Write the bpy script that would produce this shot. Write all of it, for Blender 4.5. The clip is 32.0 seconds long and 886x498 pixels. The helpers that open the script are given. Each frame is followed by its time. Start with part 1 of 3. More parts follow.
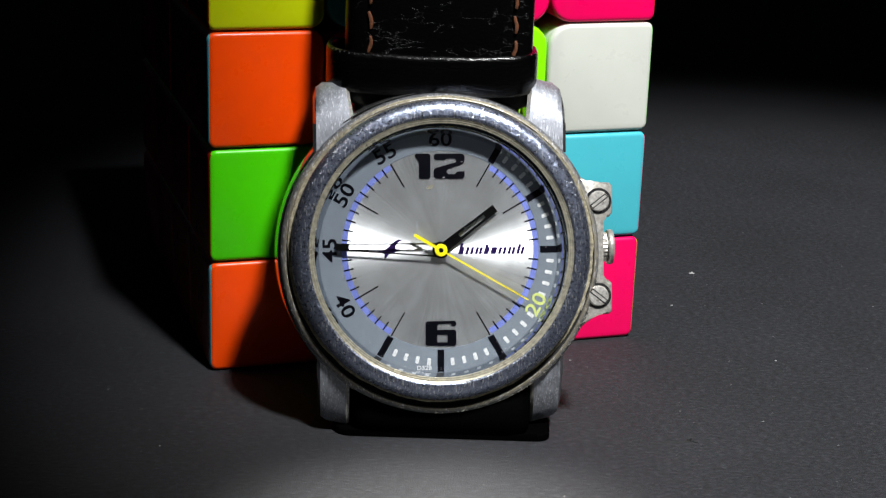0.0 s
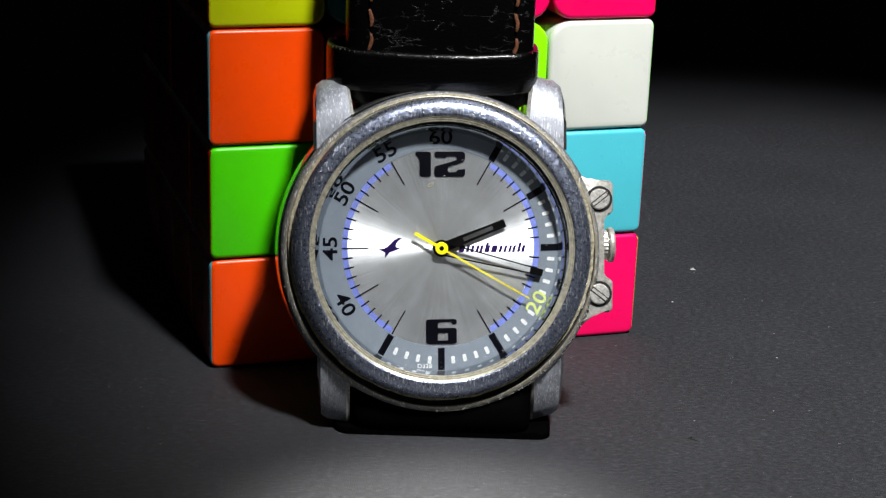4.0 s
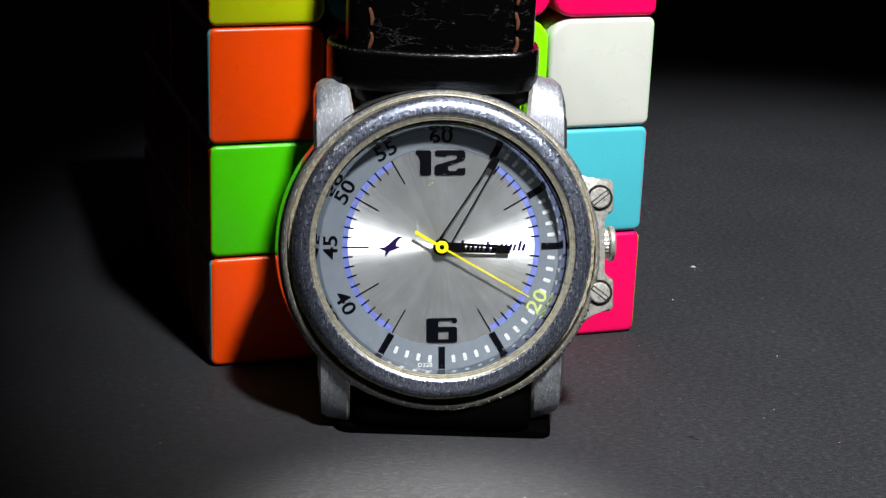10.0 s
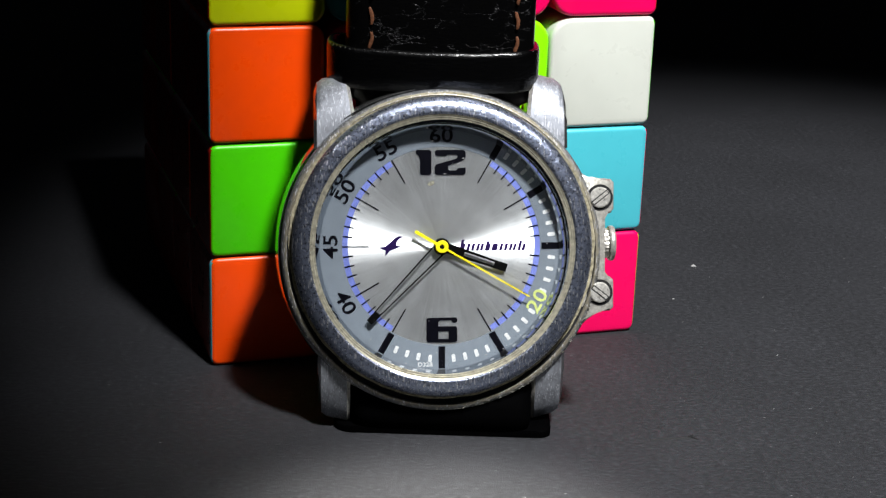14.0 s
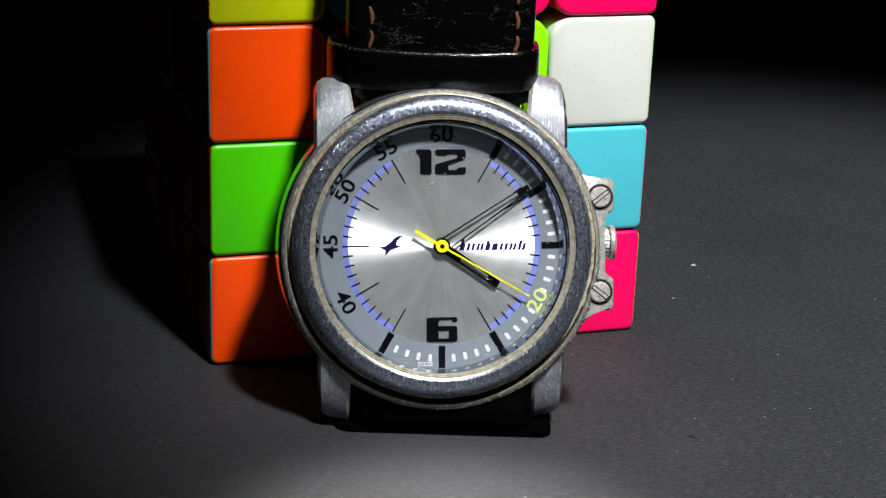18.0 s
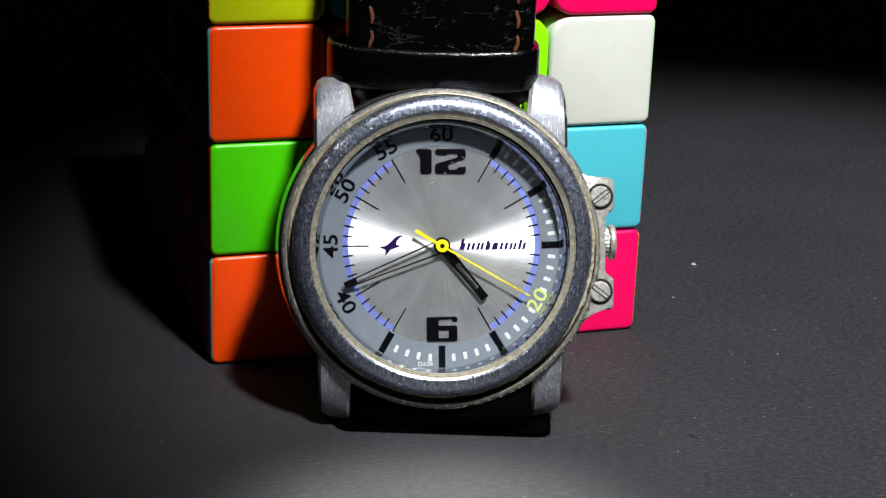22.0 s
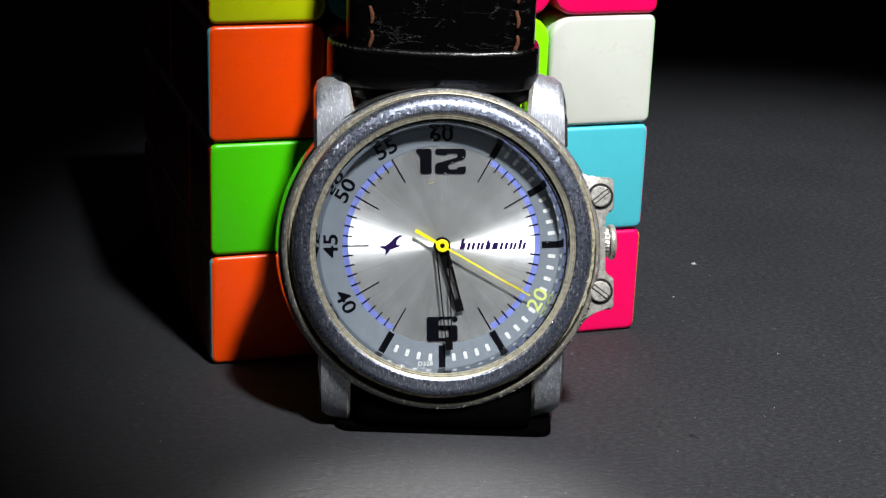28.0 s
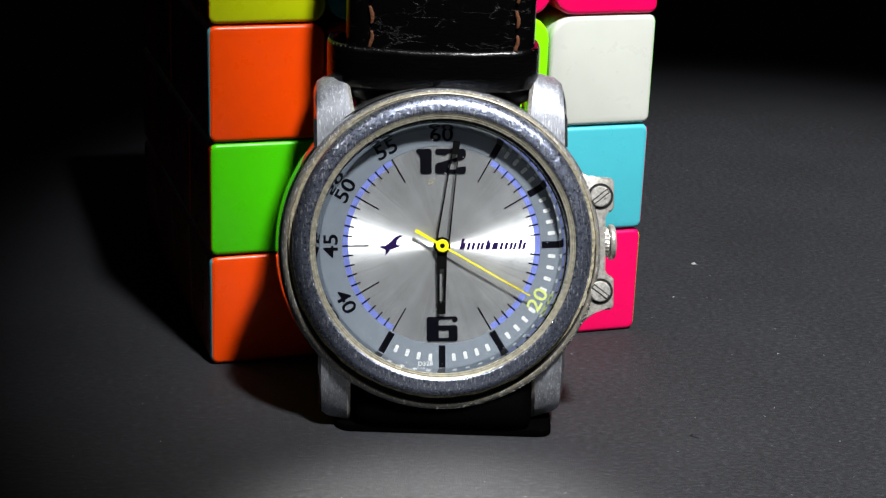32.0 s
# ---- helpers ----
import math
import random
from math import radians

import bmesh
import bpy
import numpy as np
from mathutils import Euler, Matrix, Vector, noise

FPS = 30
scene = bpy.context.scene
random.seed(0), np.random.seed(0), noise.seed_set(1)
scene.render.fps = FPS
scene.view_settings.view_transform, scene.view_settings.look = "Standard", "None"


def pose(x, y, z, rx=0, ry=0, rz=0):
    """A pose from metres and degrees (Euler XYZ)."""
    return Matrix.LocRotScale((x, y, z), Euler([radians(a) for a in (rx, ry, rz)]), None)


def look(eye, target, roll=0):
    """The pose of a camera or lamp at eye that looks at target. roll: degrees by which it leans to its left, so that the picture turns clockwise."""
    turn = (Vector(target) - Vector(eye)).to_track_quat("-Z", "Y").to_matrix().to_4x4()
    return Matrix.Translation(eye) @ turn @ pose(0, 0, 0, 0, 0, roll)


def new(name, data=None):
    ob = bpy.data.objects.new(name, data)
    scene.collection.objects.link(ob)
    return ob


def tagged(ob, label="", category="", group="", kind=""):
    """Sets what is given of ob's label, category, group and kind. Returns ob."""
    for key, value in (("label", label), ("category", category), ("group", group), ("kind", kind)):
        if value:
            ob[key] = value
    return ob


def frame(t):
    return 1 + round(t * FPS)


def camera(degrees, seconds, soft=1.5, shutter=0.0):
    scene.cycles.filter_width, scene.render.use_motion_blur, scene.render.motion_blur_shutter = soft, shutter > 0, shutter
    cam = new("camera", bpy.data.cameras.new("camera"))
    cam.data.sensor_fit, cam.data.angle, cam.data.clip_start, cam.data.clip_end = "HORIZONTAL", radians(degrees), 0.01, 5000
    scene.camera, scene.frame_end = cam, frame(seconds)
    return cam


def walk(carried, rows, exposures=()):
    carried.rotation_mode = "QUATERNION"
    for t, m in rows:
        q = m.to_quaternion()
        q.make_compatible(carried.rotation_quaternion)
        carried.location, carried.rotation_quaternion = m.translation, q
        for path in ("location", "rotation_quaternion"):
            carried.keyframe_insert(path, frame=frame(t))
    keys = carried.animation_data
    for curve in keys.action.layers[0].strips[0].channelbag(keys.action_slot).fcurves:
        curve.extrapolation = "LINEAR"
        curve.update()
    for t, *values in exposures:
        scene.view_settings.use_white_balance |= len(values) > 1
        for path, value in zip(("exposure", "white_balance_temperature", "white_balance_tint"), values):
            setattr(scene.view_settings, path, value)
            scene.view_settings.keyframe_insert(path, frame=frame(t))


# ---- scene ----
MM = 0.001

# ---- camera and its path ----
cam = camera(29.29, 32.0, soft=1.35)
walk(cam, [
    (0, pose(-0.00266, -0.19849, 0.08746, 72.117, -1.966, -0.075)),
    (1, pose(-0.00266, -0.19828, 0.08780, 71.987, -1.967, -0.063)),
    (2, pose(-0.00265, -0.19808, 0.08812, 71.865, -1.969, -0.052)),
    (3.5, pose(-0.00265, -0.19794, 0.08835, 71.778, -1.969, -0.044)),
    (5.5, pose(-0.00265, -0.19783, 0.08853, 71.709, -1.970, -0.038)),
    (9.5, pose(-0.00264, -0.19758, 0.08894, 71.552, -1.972, -0.023)),
    (13.5, pose(-0.00264, -0.19742, 0.08919, 71.456, -1.973, -0.015)),
    (17, pose(-0.00264, -0.19732, 0.08935, 71.395, -1.973, -0.009)),
    (21, pose(-0.00263, -0.19718, 0.08958, 71.308, -1.974, -0.001)),
    (25, pose(-0.00263, -0.19711, 0.08969, 71.265, -1.974, 0.003)),
    (32, pose(-0.00263, -0.19708, 0.08974, 71.248, -1.974, 0.004)),
], exposures=[(0, -0.13), (2, -0.07), (5, 0), (32, 0)])

# ---- world and lights ----
world = bpy.data.worlds.new("dark_room")
scene.world = world
world.use_nodes = True
world.node_tree.nodes["Background"].inputs[0].default_value = (0.5, 0.55, 0.65, 1)
world.node_tree.nodes["Background"].inputs[1].default_value = 0.008


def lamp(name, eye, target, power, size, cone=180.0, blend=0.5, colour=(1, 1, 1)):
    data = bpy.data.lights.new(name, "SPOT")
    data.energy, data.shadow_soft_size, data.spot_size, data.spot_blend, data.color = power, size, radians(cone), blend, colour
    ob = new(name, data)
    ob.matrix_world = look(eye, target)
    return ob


# one torch held above the watch, a little to the right in front
lamp("torch", (0.127, -0.206, 0.4625), (0.070, 0.040, 0.0), 28.2, 0.030, 26.2, 0.36, (0.98, 0.98, 0.975))
# added narrow spot: crystal's mirrored light as round pool on card before watch
lamp("reflected_pool_spot", (0.012, -0.165, 0.320), (0.0015, -0.0370, 0.0), 38.0, 0.008, 9.0, 0.7, (1, 0.97, 0.86))


# ---- materials ----
def nodes_of(name):
    m = bpy.data.materials.new(name)
    m.use_nodes = True
    nt = m.node_tree
    return m, nt, nt.nodes["Principled BSDF"]


def link(nt, a, b):
    nt.links.new(a, b)


def node(nt, kind, **settings):
    n = nt.nodes.new(kind)
    for k, v in settings.items():
        n.inputs[k.replace("_", " ")].default_value = v
    return n


def ramp(nt, source, stops):
    r = nt.nodes.new("ShaderNodeValToRGB")
    el = r.color_ramp.elements
    while len(el) < len(stops):
        el.new(0.5)
    for e, (p, c) in zip(el, stops):
        e.position, e.color = p, (*c, 1) if len(c) == 3 else c
    link(nt, source, r.inputs["Fac"])
    return r


def grey(v):
    return (v, v, v)


def coords(nt, scale=(1, 1, 1)):
    tc = nt.nodes.new("ShaderNodeTexCoord")
    mp = nt.nodes.new("ShaderNodeMapping")
    mp.inputs["Scale"].default_value = scale
    link(nt, tc.outputs["Object"], mp.inputs["Vector"])
    return mp.outputs["Vector"]


def noise_at(nt, vec, scale, detail=3.0, rough=0.55):
    n = node(nt, "ShaderNodeTexNoise", Scale=scale, Detail=detail, Roughness=rough)
    link(nt, vec, n.inputs["Vector"])
    return n


def bumped(nt, bsdf, height, distance, strength=1.0, prior=None):
    b = node(nt, "ShaderNodeBump", Strength=strength, Distance=distance)
    link(nt, height, b.inputs["Height"])
    if prior:
        link(nt, prior.outputs["Normal"], b.inputs["Normal"])
    link(nt, b.outputs["Normal"], bsdf.inputs["Normal"])
    return b


def mixed(nt, fac, a, b):
    m = nt.nodes.new("ShaderNodeMix")
    m.data_type = "RGBA"
    for sock, v in ((m.inputs["Factor"], fac), (m.inputs["A"], a), (m.inputs["B"], b)):
        if isinstance(v, (tuple, float, int)):
            sock.default_value = (*v, 1) if isinstance(v, tuple) else v
        else:
            link(nt, v, sock)
    return m.outputs["Result"]


def paint(name, colour, rough=0.45, metal=0.0, vary=0.12, scale=900.0, bump=0.0, coat=0.0, gloss=0.3):
    """A plain coat with fine variation of tone and gloss."""
    m, nt, b = nodes_of(name)
    v = coords(nt)
    n = noise_at(nt, v, scale, 4)
    dark, light = tuple(c * (1 - vary) for c in colour), tuple(min(1, c * (1 + vary)) for c in colour)
    r = ramp(nt, n.outputs["Fac"], [(0.3, dark), (0.7, light)])
    link(nt, r.outputs["Color"], b.inputs["Base Color"])
    n2 = noise_at(nt, v, scale * 0.13, 3)
    rr = ramp(nt, n2.outputs["Fac"], [(0.3, grey(rough * 0.85)), (0.7, grey(min(1, rough * 1.15)))])
    link(nt, rr.outputs["Color"], b.inputs["Roughness"])
    b.inputs["Metallic"].default_value = metal
    b.inputs["Specular IOR Level"].default_value = gloss
    b.inputs["Coat Weight"].default_value = coat
    if bump:
        bumped(nt, b, n.outputs["Fac"], bump)
    return m


def plastic(name, colour):
    """Coloured moulded plastic: satin gloss, faint smudges, slight glow of light inside."""
    m, nt, b = nodes_of(name)
    v = coords(nt)
    n = noise_at(nt, v, 160, 4)
    r = ramp(nt, n.outputs["Fac"], [(0.3, tuple(c * 0.94 for c in colour)), (0.7, colour)])
    link(nt, r.outputs["Color"], b.inputs["Base Color"])
    n2 = noise_at(nt, v, 420, 5)
    rr = ramp(nt, n2.outputs["Fac"], [(0.35, grey(0.26)), (0.7, grey(0.38))])
    link(nt, rr.outputs["Color"], b.inputs["Roughness"])
    b.inputs["Specular IOR Level"].default_value = 0.4
    fine = noise_at(nt, v, 2500, 2)
    bumped(nt, b, fine.outputs["Fac"], 0.000004)
    return m


def steel(name, colour, rough, scratch=0.5, grime=(), metal=0.8, brush=(1, 1, 1)):
    """Worn steel: fine scratches and dents; grime: the radii in metres between which brown dirt sits."""
    m, nt, b = nodes_of(name)
    v = coords(nt, brush)
    plain = coords(nt)
    b.inputs["Metallic"].default_value = metal
    fine = noise_at(nt, v, 2300, 6, 0.75)
    wide = noise_at(nt, plain, 300, 4)
    tone = ramp(nt, wide.outputs["Fac"], [(0.25, tuple(c * 0.82 for c in colour)), (0.75, colour)])
    streak = ramp(nt, fine.outputs["Fac"], [(0.35, grey(0.65)), (0.7, grey(1.25))])
    mul = nt.nodes.new("ShaderNodeMix")
    mul.data_type, mul.blend_type = "RGBA", "MULTIPLY"
    mul.inputs["Factor"].default_value = 1.0
    link(nt, tone.outputs["Color"], mul.inputs["A"])
    link(nt, streak.outputs["Color"], mul.inputs["B"])
    colour_out = mul.outputs["Result"]
    if grime:
        tc = nt.nodes.new("ShaderNodeTexCoord")
        flat = nt.nodes.new("ShaderNodeVectorMath")
        flat.operation = "MULTIPLY"
        flat.inputs[1].default_value = (1, 1, 0)
        link(nt, tc.outputs["Object"], flat.inputs[0])
        far = nt.nodes.new("ShaderNodeVectorMath")
        far.operation = "LENGTH"
        link(nt, flat.outputs[0], far.inputs[0])
        span = nt.nodes.new("ShaderNodeMapRange")
        span.inputs["From Min"].default_value, span.inputs["From Max"].default_value = grime
        link(nt, far.outputs["Value"], span.inputs["Value"])
        patch = noise_at(nt, plain, 900, 6, 0.7)
        add = nt.nodes.new("ShaderNodeMath")
        add.operation = "MULTIPLY_ADD"
        add.inputs[1].default_value, add.inputs[2].default_value = 0.9, -0.45
        link(nt, patch.outputs["Fac"], add.inputs[0])
        both = nt.nodes.new("ShaderNodeMath")
        link(nt, span.outputs[0], both.inputs[0])
        link(nt, add.outputs[0], both.inputs[1])
        mask = ramp(nt, both.outputs[0], [(0.0, grey(0.75)), (0.22, grey(0.8)), (0.42, grey(0.15)), (0.6, grey(0))])
        colour_out = mixed(nt, mask.outputs["Color"], colour_out, (0.26, 0.23, 0.16))
        keep = ramp(nt, mask.outputs["Color"], [(0.0, grey(metal)), (1.0, grey(0.3))])
        link(nt, keep.outputs["Color"], b.inputs["Metallic"])
    lines = None
    for turn in (0.6, -0.5, 1.4):
        mp = nt.nodes.new("ShaderNodeMapping")
        mp.inputs["Rotation"].default_value = (0, 0, turn)
        mp.inputs["Scale"].default_value = (1, 0.16, 1)
        link(nt, nt.nodes.new("ShaderNodeTexCoord").outputs["Object"], mp.inputs["Vector"])
        n = noise_at(nt, mp.outputs["Vector"], 5600, 1, 0.4)
        line = ramp(nt, n.outputs["Fac"], [(0.66, grey(0)), (0.72, grey(1))])
        if lines is None:
            lines = line.outputs["Color"]
        else:
            top = nt.nodes.new("ShaderNodeMix")
            top.data_type, top.blend_type = "RGBA", "LIGHTEN"
            top.inputs["Factor"].default_value = 1.0
            link(nt, lines, top.inputs["A"])
            link(nt, line.outputs["Color"], top.inputs["B"])
            lines = top.outputs["Result"]
    some = ramp(nt, lines, [(0.0, grey(0)), (1.0, grey(min(1, 0.35 * scratch)))])
    colour_out = mixed(nt, some.outputs["Color"], colour_out, (0.66, 0.67, 0.72))
    link(nt, colour_out, b.inputs["Base Color"])
    rr = ramp(nt, fine.outputs["Fac"], [(0.3, grey(rough * 0.7)), (0.75, grey(min(1, rough * 1.4)))])
    link(nt, rr.outputs["Color"], b.inputs["Roughness"])
    first = bumped(nt, b, fine.outputs["Fac"], 0.000009 * scratch)
    first = bumped(nt, b, lines, 0.000004 * scratch, 1.0, first)
    dent = noise_at(nt, plain, 1500, 2)
    pits = ramp(nt, dent.outputs["Fac"], [(0.56, grey(0)), (0.7, grey(1))])
    bumped(nt, b, pits.outputs["Color"], 0.000006 * scratch, 1.0, first)
    return m


def sunburst():
    """Dial lacquer over metal brushed from the centre outwards."""
    m, nt, b = nodes_of("sunburst_dial")
    tc = nt.nodes.new("ShaderNodeTexCoord")
    sep = nt.nodes.new("ShaderNodeSeparateXYZ")
    link(nt, tc.outputs["Object"], sep.inputs[0])
    ang = nt.nodes.new("ShaderNodeMath")
    ang.operation = "ARCTAN2"
    link(nt, sep.outputs["Y"], ang.inputs[0])
    link(nt, sep.outputs["X"], ang.inputs[1])
    comb = nt.nodes.new("ShaderNodeCombineXYZ")
    link(nt, ang.outputs[0], comb.inputs["X"])
    streak = noise_at(nt, comb.outputs[0], 38, 8, 0.8)
    fan = noise_at(nt, comb.outputs[0], 5.5, 2, 0.5)
    both = nt.nodes.new("ShaderNodeMath")
    both.operation = "MULTIPLY_ADD"
    both.inputs[1].default_value = 0.2
    link(nt, fan.outputs["Fac"], both.inputs[0])
    some = nt.nodes.new("ShaderNodeMath")
    some.operation = "MULTIPLY"
    some.inputs[1].default_value = 0.8
    link(nt, streak.outputs["Fac"], some.inputs[0])
    link(nt, some.outputs[0], both.inputs[2])
    tone = ramp(nt, both.outputs[0], [(0.35, (0.54, 0.552, 0.562)), (0.66, (0.94, 0.955, 0.965))])
    stain = noise_at(nt, tc.outputs["Object"], 210, 5, 0.6)
    dull = ramp(nt, stain.outputs["Fac"], [(0.35, grey(0.78)), (0.65, grey(1.0))])
    mul = nt.nodes.new("ShaderNodeMix")
    mul.data_type, mul.blend_type = "RGBA", "MULTIPLY"
    mul.inputs["Factor"].default_value = 1.0
    link(nt, tone.outputs["Color"], mul.inputs["A"])
    link(nt, dull.outputs["Color"], mul.inputs["B"])
    link(nt, mul.outputs["Result"], b.inputs["Base Color"])
    b.inputs["Metallic"].default_value = 0.80
    rr = ramp(nt, streak.outputs["Fac"], [(0.33, grey(0.41)), (0.68, grey(0.52))])
    link(nt, rr.outputs["Color"], b.inputs["Roughness"])
    b.inputs["Anisotropic"].default_value = 1.0
    b.inputs["Coat Weight"].default_value = 0.4
    b.inputs["Coat Roughness"].default_value = 0.08
    b.inputs["Anisotropic Rotation"].default_value = DIAL_TURN
    tan = nt.nodes.new("ShaderNodeTangent")
    tan.direction_type, tan.axis = "RADIAL", "Z"
    link(nt, tan.outputs[0], b.inputs["Tangent"])
    return m


DIAL_TURN = 0.972


def leather(name, rough, gloss, cracks=1.0, grain=0.000012):
    m, nt, b = nodes_of(name)
    v = coords(nt, (0.45, 1, 0.8))
    vor = node(nt, "ShaderNodeTexVoronoi", Scale=640.0)
    vor.feature = "DISTANCE_TO_EDGE"
    warp = noise_at(nt, v, 700, 4)
    vec = nt.nodes.new("ShaderNodeMix")
    vec.data_type = "VECTOR"
    vec.inputs["Factor"].default_value = 0.0022
    link(nt, v, vec.inputs["A"])
    link(nt, warp.outputs["Color"], vec.inputs["B"])
    link(nt, vec.outputs["Result"], vor.inputs["Vector"])
    crease = ramp(nt, vor.outputs["Distance"], [(0.0, grey(1)), (0.019, grey(0))])
    glint_patch = noise_at(nt, v, 560, 3, 0.55)
    where = ramp(nt, glint_patch.outputs["Fac"], [(0.50, grey(0)), (0.58, grey(1))])
    worn = mixed(nt, where.outputs["Color"], (0.0, 0.0, 0.0), crease.outputs["Color"])
    # creases made pale: glints along their edges put into the base colour
    tone = mixed(nt, worn, (0.0005, 0.0005, 0.0006), (0.024 * cracks, 0.024 * cracks, 0.026 * cracks))
    link(nt, tone, b.inputs["Base Color"])
    b.inputs["Roughness"].default_value = rough
    b.inputs["Specular IOR Level"].default_value = gloss
    first = bumped(nt, b, worn, 0.00004 * cracks)
    fine = noise_at(nt, v, 3000, 4)
    bumped(nt, b, fine.outputs["Fac"], grain, 1.0, first)
    return m


def glass():
    """Flat crystal: clear, with a weak mirror image on its face."""
    m, nt, b = nodes_of("mineral_glass")
    nt.nodes.remove(b)
    clear = nt.nodes.new("ShaderNodeBsdfTransparent")
    clear.inputs["Color"].default_value = (0.97, 0.98, 0.985, 1)
    gloss = nt.nodes.new("ShaderNodeBsdfGlossy")
    gloss.inputs["Roughness"].default_value = 0.03
    mix = nt.nodes.new("ShaderNodeMixShader")
    fres = node(nt, "ShaderNodeFresnel", IOR=1.32)
    link(nt, fres.outputs[0], mix.inputs[0])
    link(nt, clear.outputs[0], mix.inputs[1])
    link(nt, gloss.outputs[0], mix.inputs[2])
    link(nt, mix.outputs[0], nt.nodes["Material Output"].inputs["Surface"])
    return m


def paper():
    """Matt black card: short fibres, faint cloudiness, tiny pale specks."""
    m, nt, b = nodes_of("black_card")
    v = coords(nt)
    fibre = noise_at(nt, coords(nt, (0.5, 1, 1)), 2100, 6, 0.75)
    cloud = noise_at(nt, v, 45, 4)
    tone = ramp(nt, fibre.outputs["Fac"], [(0.39, (0.0108, 0.0112, 0.0132)), (0.57, (0.0223, 0.0231, 0.0272)), (0.72, (0.057, 0.059, 0.066))])
    spread = ramp(nt, cloud.outputs["Fac"], [(0.3, grey(0.85)), (0.7, grey(1.1))])
    mul = nt.nodes.new("ShaderNodeMix")
    mul.data_type, mul.blend_type = "RGBA", "MULTIPLY"
    mul.inputs["Factor"].default_value = 1.0
    link(nt, tone.outputs["Color"], mul.inputs["A"])
    link(nt, spread.outputs["Color"], mul.inputs["B"])
    link(nt, mul.outputs["Result"], b.inputs["Base Color"])
    b.inputs["Roughness"].default_value = 0.7
    b.inputs["Specular IOR Level"].default_value = 0.3
    bumped(nt, b, fibre.outputs["Fac"], 0.0002)
    return m


M_CARD = paper()
M_CASE = steel("brushed_steel", (0.28, 0.295, 0.33), 0.55, 1.4, metal=0.7, brush=(1, 0.25, 1))
M_RING = steel("grimy_steel", (0.22, 0.23, 0.25), 0.45, 2.2, (0.0188, 0.0204), 0.75)
M_BEZEL = steel("scratched_steel", (0.26, 0.295, 0.40), 0.30, 4.0, metal=0.92)
M_GUARD = steel("satin_steel", (0.56, 0.54, 0.49), 0.36, 1.2, metal=0.6)
M_MIRROR = steel("mirror_steel", (0.62, 0.62, 0.63), 0.16, 0.25, metal=0.95)
M_SCREW = steel("bright_screw_steel", (0.80, 0.78, 0.73), 0.33, 0.6, metal=0.65)
M_POLISH = steel("polished_steel", (0.50, 0.50, 0.47), 0.38, 0.5, metal=0.65)
M_GASKET = paint("yellowed_seal", (0.56, 0.53, 0.42), 0.27, 0.7, 0.3, 1500, 0.00001)
M_GRIME = paint("brown_grime", (0.25, 0.225, 0.155), 0.7, 0.1, 0.55, 1900, 0.00012)
# black for recesses: their shade put into the colour
M_RECESS_SHADE = paint("recess_shade", (0.006, 0.006, 0.007), 0.6)
M_DIAL = sunburst()
M_CHAPTER = paint("grey_chapter", (0.15, 0.172, 0.20), 0.4, 0.0, 0.05, gloss=0.1)
M_FLANGE = paint("grey_flange", (0.52, 0.55, 0.59), 0.05, 1.0, 0.05)
M_LILAC = paint("lilac_print", (0.17, 0.21, 0.56), 0.4, 0.2)
M_INK = paint("black_print", (0.002, 0.002, 0.004), 0.4, gloss=0.08)
M_LOGO = paint("violet_print", (0.016, 0.007, 0.05), 0.4, gloss=0.08)
M_WHITE = paint("white_print", (0.54, 0.55, 0.55), 0.5)
M_LIME = paint("pale_yellow_print", (0.46, 0.52, 0.16), 0.5)
M_YELLOW = paint("yellow_enamel", (0.80, 0.68, 0.01), 0.35)
M_HAND = paint("black_enamel", (0.002, 0.002, 0.002), 0.4, 0.0, gloss=0.08)
M_LEATHER = leather("black_leather", 0.34, 0.16, 0.6, 0.00003)
M_DULL = leather("dull_leather", 0.7, 0.008, 0.0, 0.00002)
M_KEEPER = leather("smooth_leather", 0.23, 0.40, 0.06, 0.00007)
M_THREAD = paint("tan_thread", (0.10, 0.036, 0.015), 0.7, scale=3000, bump=0.00005, vary=0.3)
M_GLASS = glass()
M_LINT = paint("pale_lint", (0.28, 0.28, 0.28), 0.8)
M_GRIT = paint("pale_grit", (0.20, 0.195, 0.17), 0.7, vary=0.5)
M_HAIR = paint("dark_hair", (0.01, 0.01, 0.01), 0.6)
CUBE_COLOURS = dict(
    orange=plastic("orange_plastic", (0.94, 0.068, 0.001)),
    green=plastic("green_plastic", (0.065, 0.64, 0.002)),
    lime=plastic("lime_plastic", (0.22, 0.80, 0.002)),
    yellow=plastic("yellow_plastic", (0.52, 0.60, 0.003)),
    pink=plastic("pink_plastic", (0.80, 0.001, 0.095)),
    blue=plastic("sky_blue_plastic", (0.06, 0.42, 0.50)),
    white=plastic("white_plastic", (0.53, 0.55, 0.50)),
    # red darkened: the shade on the cube's left side put into the colour
    shaded_red=plastic("shaded_red_plastic", (0.22, 0.006, 0.004)),
)


# ---- building helpers; all shape numbers are millimetres ----
def part(name, bm, material, parent, label="", smooth=True, m=None):
    """Links a bmesh given in millimetres as one mesh under a thing or a part."""
    bm.transform(Matrix.Scale(MM, 4))
    bmesh.ops.recalc_face_normals(bm, faces=bm.faces)
    me = bpy.data.meshes.new(name)
    bm.to_mesh(me)
    bm.free()
    for mat in (material if isinstance(material, (list, tuple)) else [material]):
        me.materials.append(mat)
    if smooth:
        me.polygons.foreach_set("use_smooth", [True] * len(me.polygons))
        me.set_sharp_from_angle(angle=radians(40))
    return placed(name, me, parent, m, label)


